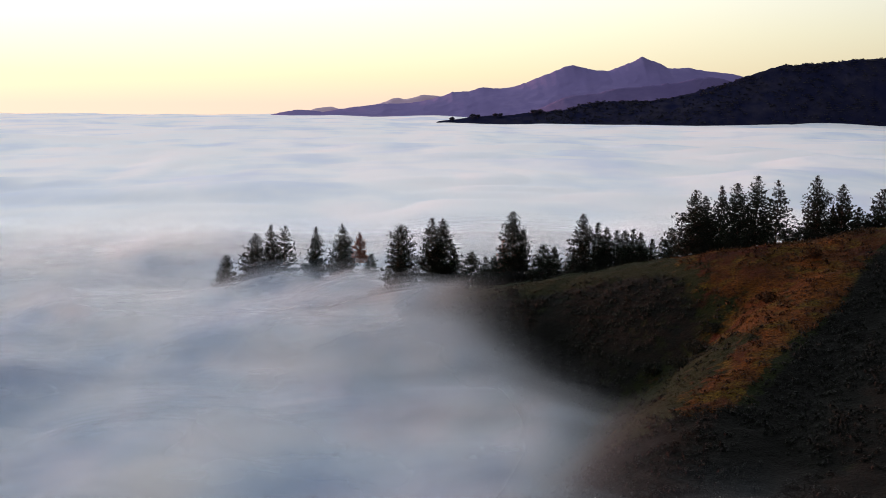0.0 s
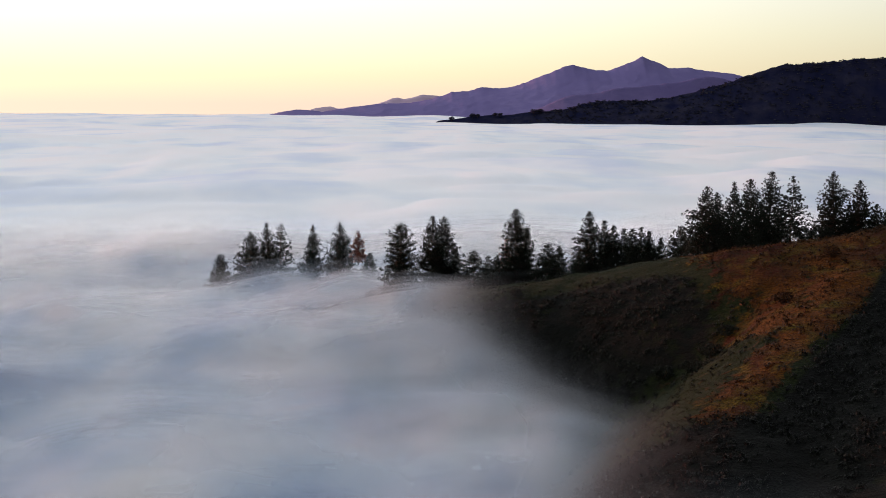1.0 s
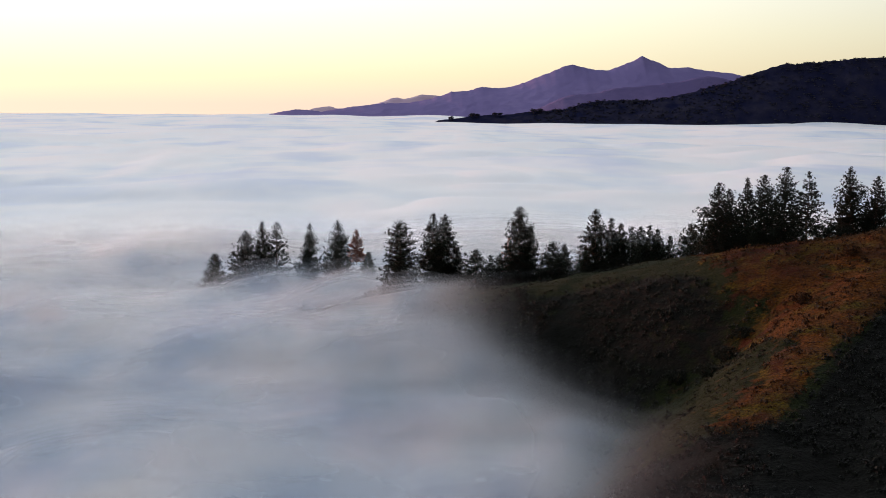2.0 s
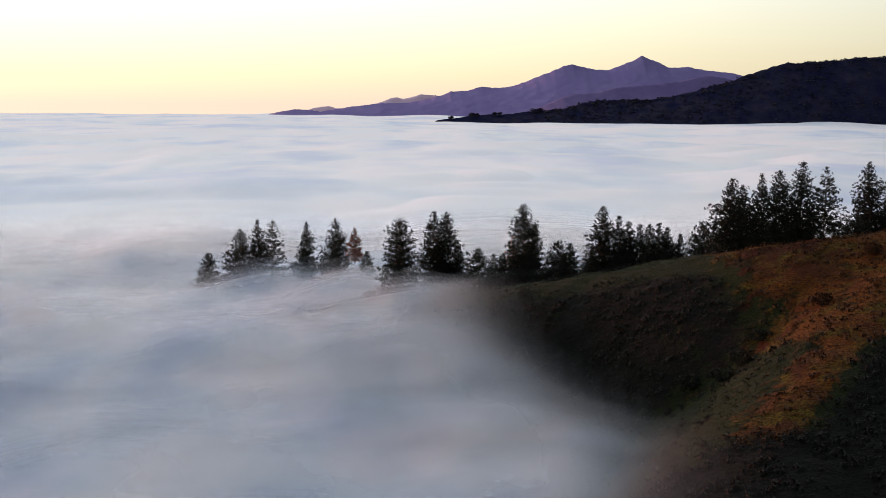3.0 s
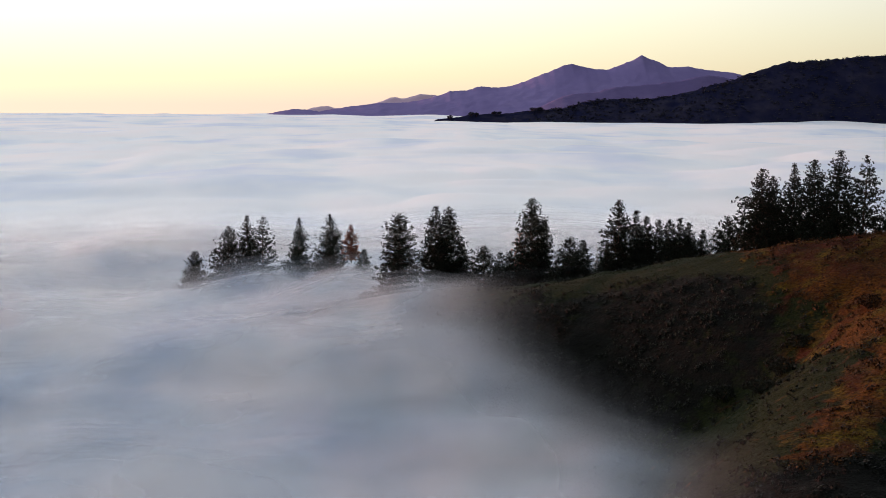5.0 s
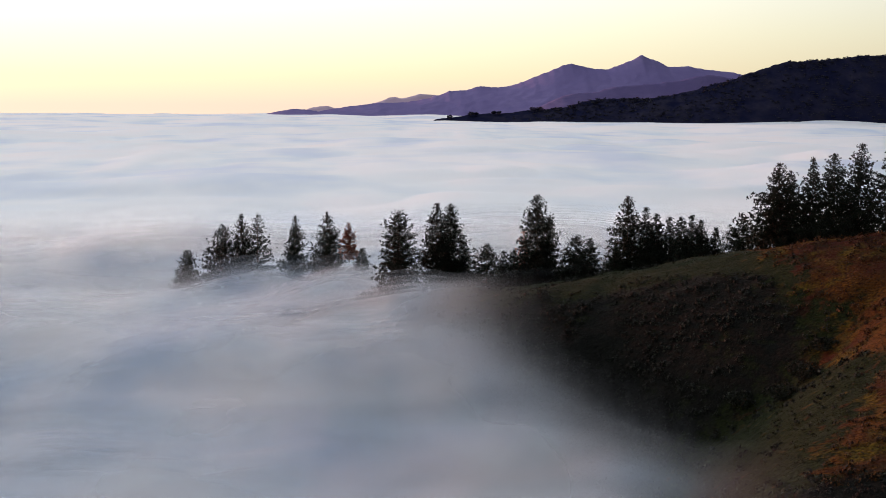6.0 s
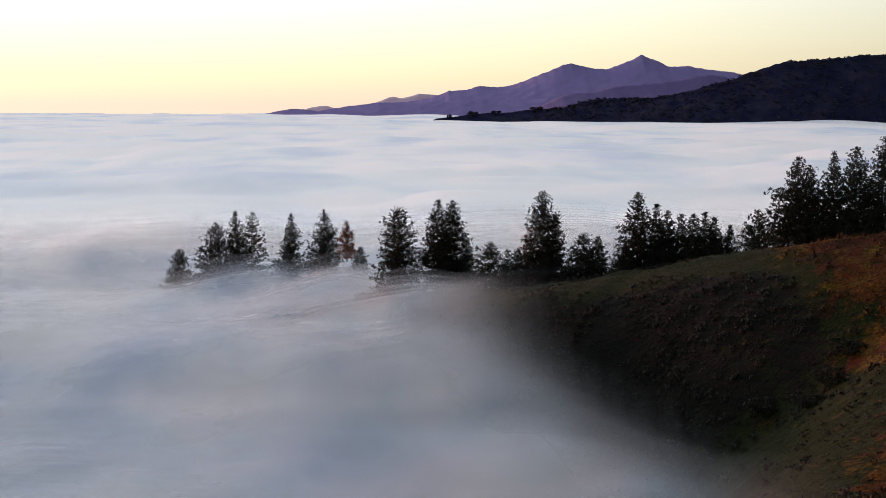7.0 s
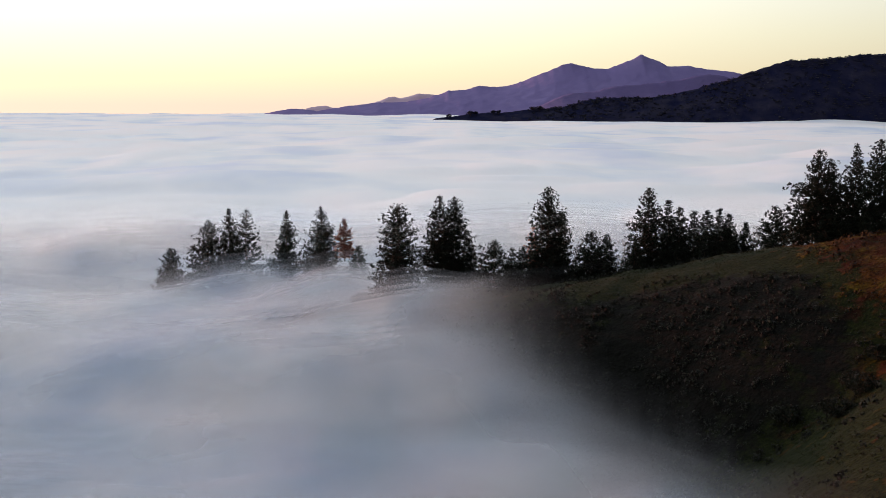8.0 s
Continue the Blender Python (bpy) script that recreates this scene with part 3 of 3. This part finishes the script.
GREEN_BLADE = leaf_material("green_grass", (0.006, 0.008, 0.001), (0.034, 0.036, 0.006), 0.2)
DRY_BLADE = leaf_material("dry_grass", (0.018, 0.007, 0.001), (0.14, 0.06, 0.008), 0.2)


def dome_shape(seed, leaves):
    """Corners of a low rounded bush of leaf clumps, about one metre across: leaves x 4 x 3."""
    rng = np.random.RandomState(seed)
    d = rng.normal(size=(leaves, 3))
    d[:, 2] = np.abs(d[:, 2])
    d /= np.linalg.norm(d, axis=1)[:, None]
    swell = 1 + 0.25 * np.sin(3 * np.arctan2(d[:, 1], d[:, 0]) + seed)[:, None]
    c = d * (0.42, 0.42, 0.5) * swell * rng.uniform(0.75, 1.08, (leaves, 1))
    a = np.cross(d, rng.normal(size=(leaves, 3)))
    a /= np.linalg.norm(a, axis=1)[:, None]
    b = np.cross(d, a) + d * rng.uniform(-0.5, 0.9, (leaves, 1))
    r = rng.uniform(0.07, 0.14, (leaves, 1))
    return np.stack([c - a * r, c - b * r * 0.8, c + a * r, c + b * r * 1.2], 1)


BUSHES = [dome_shape(500 + k, 22) for k in range(6)]
rs = np.random.RandomState(77)
px, py = rs.uniform(-30, 105, 90000), rs.uniform(108, 262, 90000)
pd, pb, pr = map_at(dry, px, py), map_at(brush, px, py), rs.uniform(0, 1, 90000)
clump = fbm(px / 7, py / 7, 3, 61)
pz = land(px, py)
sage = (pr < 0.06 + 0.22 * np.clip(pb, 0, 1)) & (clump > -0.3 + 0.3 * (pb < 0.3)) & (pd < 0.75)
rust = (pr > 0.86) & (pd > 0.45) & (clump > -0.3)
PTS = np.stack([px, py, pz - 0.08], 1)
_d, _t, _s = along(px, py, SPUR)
# bushes on the side away from the sun take the shade-darkened colour
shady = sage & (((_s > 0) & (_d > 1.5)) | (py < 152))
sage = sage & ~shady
scatter("dark_scrub", PTS[shady], 0.6 + 0.9 * rs.uniform(0, 1, shady.sum()) ** 2, BUSHES, SHADESAGE, "scrub on the shaded flank of the spur, painted nearly black", "shrubs", 6)
scatter("sagebrush", PTS[sage], 0.6 + 0.9 * rs.uniform(0, 1, sage.sum()) ** 2, BUSHES, SAGE, "dark grey-green sagebrush scattered over the hillside", "shrubs", 1)
scatter("rusty_brush", PTS[rust], 0.5 + 1.0 * rs.uniform(0, 1, rust.sum()) ** 2, BUSHES, RUSTBRUSH, "rust-coloured dry brush on the sunlit spur", "shrubs", 2)


# grass tufts on the upper slopes
GRASS = [tuft_shape(600 + k, 7, 0.7, 2.2, 0.05) for k in range(5)]
rs = np.random.RandomState(78)
px, py = rs.uniform(-25, 100, 46000), rs.uniform(112, 262, 46000)
pd, pb, pr = map_at(dry, px, py), map_at(brush, px, py), rs.uniform(0, 1, 46000)
PTS = np.stack([px, py, land(px, py) - 0.04], 1)
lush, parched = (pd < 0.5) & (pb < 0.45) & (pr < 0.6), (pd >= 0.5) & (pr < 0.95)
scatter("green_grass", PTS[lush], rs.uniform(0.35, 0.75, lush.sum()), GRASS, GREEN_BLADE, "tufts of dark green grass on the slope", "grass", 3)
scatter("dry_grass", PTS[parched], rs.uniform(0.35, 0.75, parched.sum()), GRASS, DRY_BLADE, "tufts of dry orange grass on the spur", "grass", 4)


def shrub(seed, tall, half, material):
    """A single large bush: short stems and a ragged leafy crown."""
    rng = random.Random(seed)
    root = new("bush")
    sv, sf, cv, cf = [], [], [], []
    for k in range(7):
        ang = 6.28 * k / 7 + rng.uniform(-0.3, 0.3)
        tip = Vector((math.cos(ang) * half * 0.6, math.sin(ang) * half * 0.6, tall * rng.uniform(0.55, 0.8)))
        tube(sv, sf, [Vector((0, 0, -0.3)), tip * 0.5 + Vector((0, 0, 0.1)), tip], [0.07, 0.05, 0.02], 5)
    for k in range(int(60 * half * tall)):
        d = Vector((rng.gauss(0, 1), rng.gauss(0, 1), rng.gauss(0, 1))).normalized() * rng.uniform(0.45, 1.0) ** 0.5
        lump = 1 + 0.22 * math.sin(3 * math.atan2(d.y, d.x) + seed) + rng.gauss(0, 0.06)
        p = Vector((d.x * half * lump, d.y * half * lump, tall * (0.5 + 0.5 * d.z * lump)))
        tuft(cv, cf, rng, p, rng.uniform(0.25, 0.42), 6)
    part("stems", mesh_from("stems", sv, sf, BARK, True), root)
    part("crown", mesh_from("crown", cv, cf, material), root)
    return root


UNDERGROWTH = [(69.5, 230, 2.6, 2.0), (72.5, 231, 2.2, 2.2), (74.6, 233, 2.4, 1.6), (55.6, 236, 3.2, 2.2), (58.8, 235, 3.0, 2.2), (62.0, 233, 2.8, 2.0),
               (65.4, 231, 2.6, 1.8), (80.2, 236, 2.6, 1.8), (87.6, 236, 2.4, 1.7), (50.8, 243, 3.4, 1.9), (33.6, 257, 1.6, 1.5), (28.6, 261, 1.8, 1.6),
               (36.6, 258, 3.0, 1.6), (40.4, 256, 2.8, 1.6), (43.6, 254, 2.6, 1.5), (21.0, 268, 3.0, 2.0), (14.6, 272, 3.2, 2.0), (9.0, 270, 2.8, 2.2), (-11.5, 269, 2.2, 2.4), (-6.4, 270, 2.4, 2.3), (-1.2, 270, 2.6, 2.4), (3.8, 269, 2.5, 2.2), (-16, 274, 2.2, 2.2)]
for k, (x, y, tall, half) in enumerate(UNDERGROWTH):
    b = shrub(60 + k, tall, half, NEEDLE)
    b.matrix_basis = pose(x, y, ground_z(x, y), 0, 0, 31 * k)
    tagged(b, "dark leafy bush at the feet of the pines", "bush", "bushes under the pines")
for k, (x, y, tall, half, mat) in enumerate(((14.4, 237, 1.7, 1.3, NEEDLE), (56.5, 199, 2.0, 1.6, RUSTBRUSH), (68, 210, 1.8, 1.4, RUSTBRUSH), (44, 196, 2.2, 2.2, NEEDLE),
                                             (40.6, 193, 2.0, 2.0, NEEDLE), (47.5, 200, 1.8, 1.8, NEEDLE), (37, 199, 1.8, 1.7, NEEDLE))):
    b = shrub(160 + k, tall, half, mat)
    b.matrix_basis = pose(x, y, ground_z(x, y), 0, 0, 71 * k)
    tagged(b, "rust-brown bush on the open slope" if mat is RUSTBRUSH else "dark bush on the open hillside", "bush", "bushes on the slope")

# ---------------------------------------------------------------- woods on the far hill
hill = bpy.data.objects["wooded_hill"]
hv = np.empty(len(hill.data.vertices) * 3)
hill.data.vertices.foreach_get("co", hv)
hv = hv.reshape(-1, 3)
rs = np.random.RandomState(99)
keep = (hv[:, 2] > 12) & (hv[:, 1] < 2806) & (rs.uniform(0, 1, len(hv)) < np.where(hv[:, 1] > 2780, 0.8, 0.32) * sstep(-0.35, 0.1, fbm(hv[:, 0] / 60, hv[:, 1] / 60, 3, 81)) * sstep(150, 300, hv[:, 0]))
CANOPY = [tuft_shape(700 + k, 22, 1.0, 0.9, 0.22) for k in range(5)]
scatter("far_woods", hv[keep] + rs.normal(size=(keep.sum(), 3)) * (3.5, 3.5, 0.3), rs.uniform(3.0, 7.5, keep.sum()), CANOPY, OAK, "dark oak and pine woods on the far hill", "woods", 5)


def far_oak(seed, tall, half):
    rng = random.Random(seed)
    root = new("oak_tree")
    tv, tf, cv, cf = [], [], [], []
    tube(tv, tf, [Vector((0, 0, -1)), Vector((0.2, 0, tall * 0.3)), Vector((0.4, 0.2, tall * 0.7))], [0.5, 0.38, 0.12], 6)
    for k in range(5):
        ang = 1.26 * k
        tube(tv, tf, [Vector((0.2, 0, tall * 0.3)), Vector((math.cos(ang) * half * 0.6, math.sin(ang) * half * 0.6, tall * 0.66))], [0.25, 0.08], 5)
    for k in range(420):
        d = Vector((rng.gauss(0, 1), rng.gauss(0, 1), rng.gauss(0, 1))).normalized() * rng.uniform(0.3, 1.0) ** 0.4
        lump = 1 + 0.25 * math.sin(4 * d.x + 3 * d.z + seed)
        tuft(cv, cf, rng, (d.x * half * lump, d.y * half * lump, tall * (0.62 + 0.38 * d.z * lump)), 1.3, 5)
    part("trunk", mesh_from("trunk", tv, tf, BARK, True), root)
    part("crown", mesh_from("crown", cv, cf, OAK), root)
    return root


for k, (x, tall, half) in enumerate(((20, 9, 6), (70, 10, 8), (82, 8, 5), (124, 9, 6), (136, 8, 6), (216, 11, 8), (232, 10, 7))):
    o = far_oak(80 + k, tall, half)
    o.matrix_basis = pose(x, 2785, float(silhouette(x, WOODS)) - 3.5, 0, 0, 40 * k)
    tagged(o, "lone dark oak on the low end of the far hill", "oak tree", "oaks on the far hill")
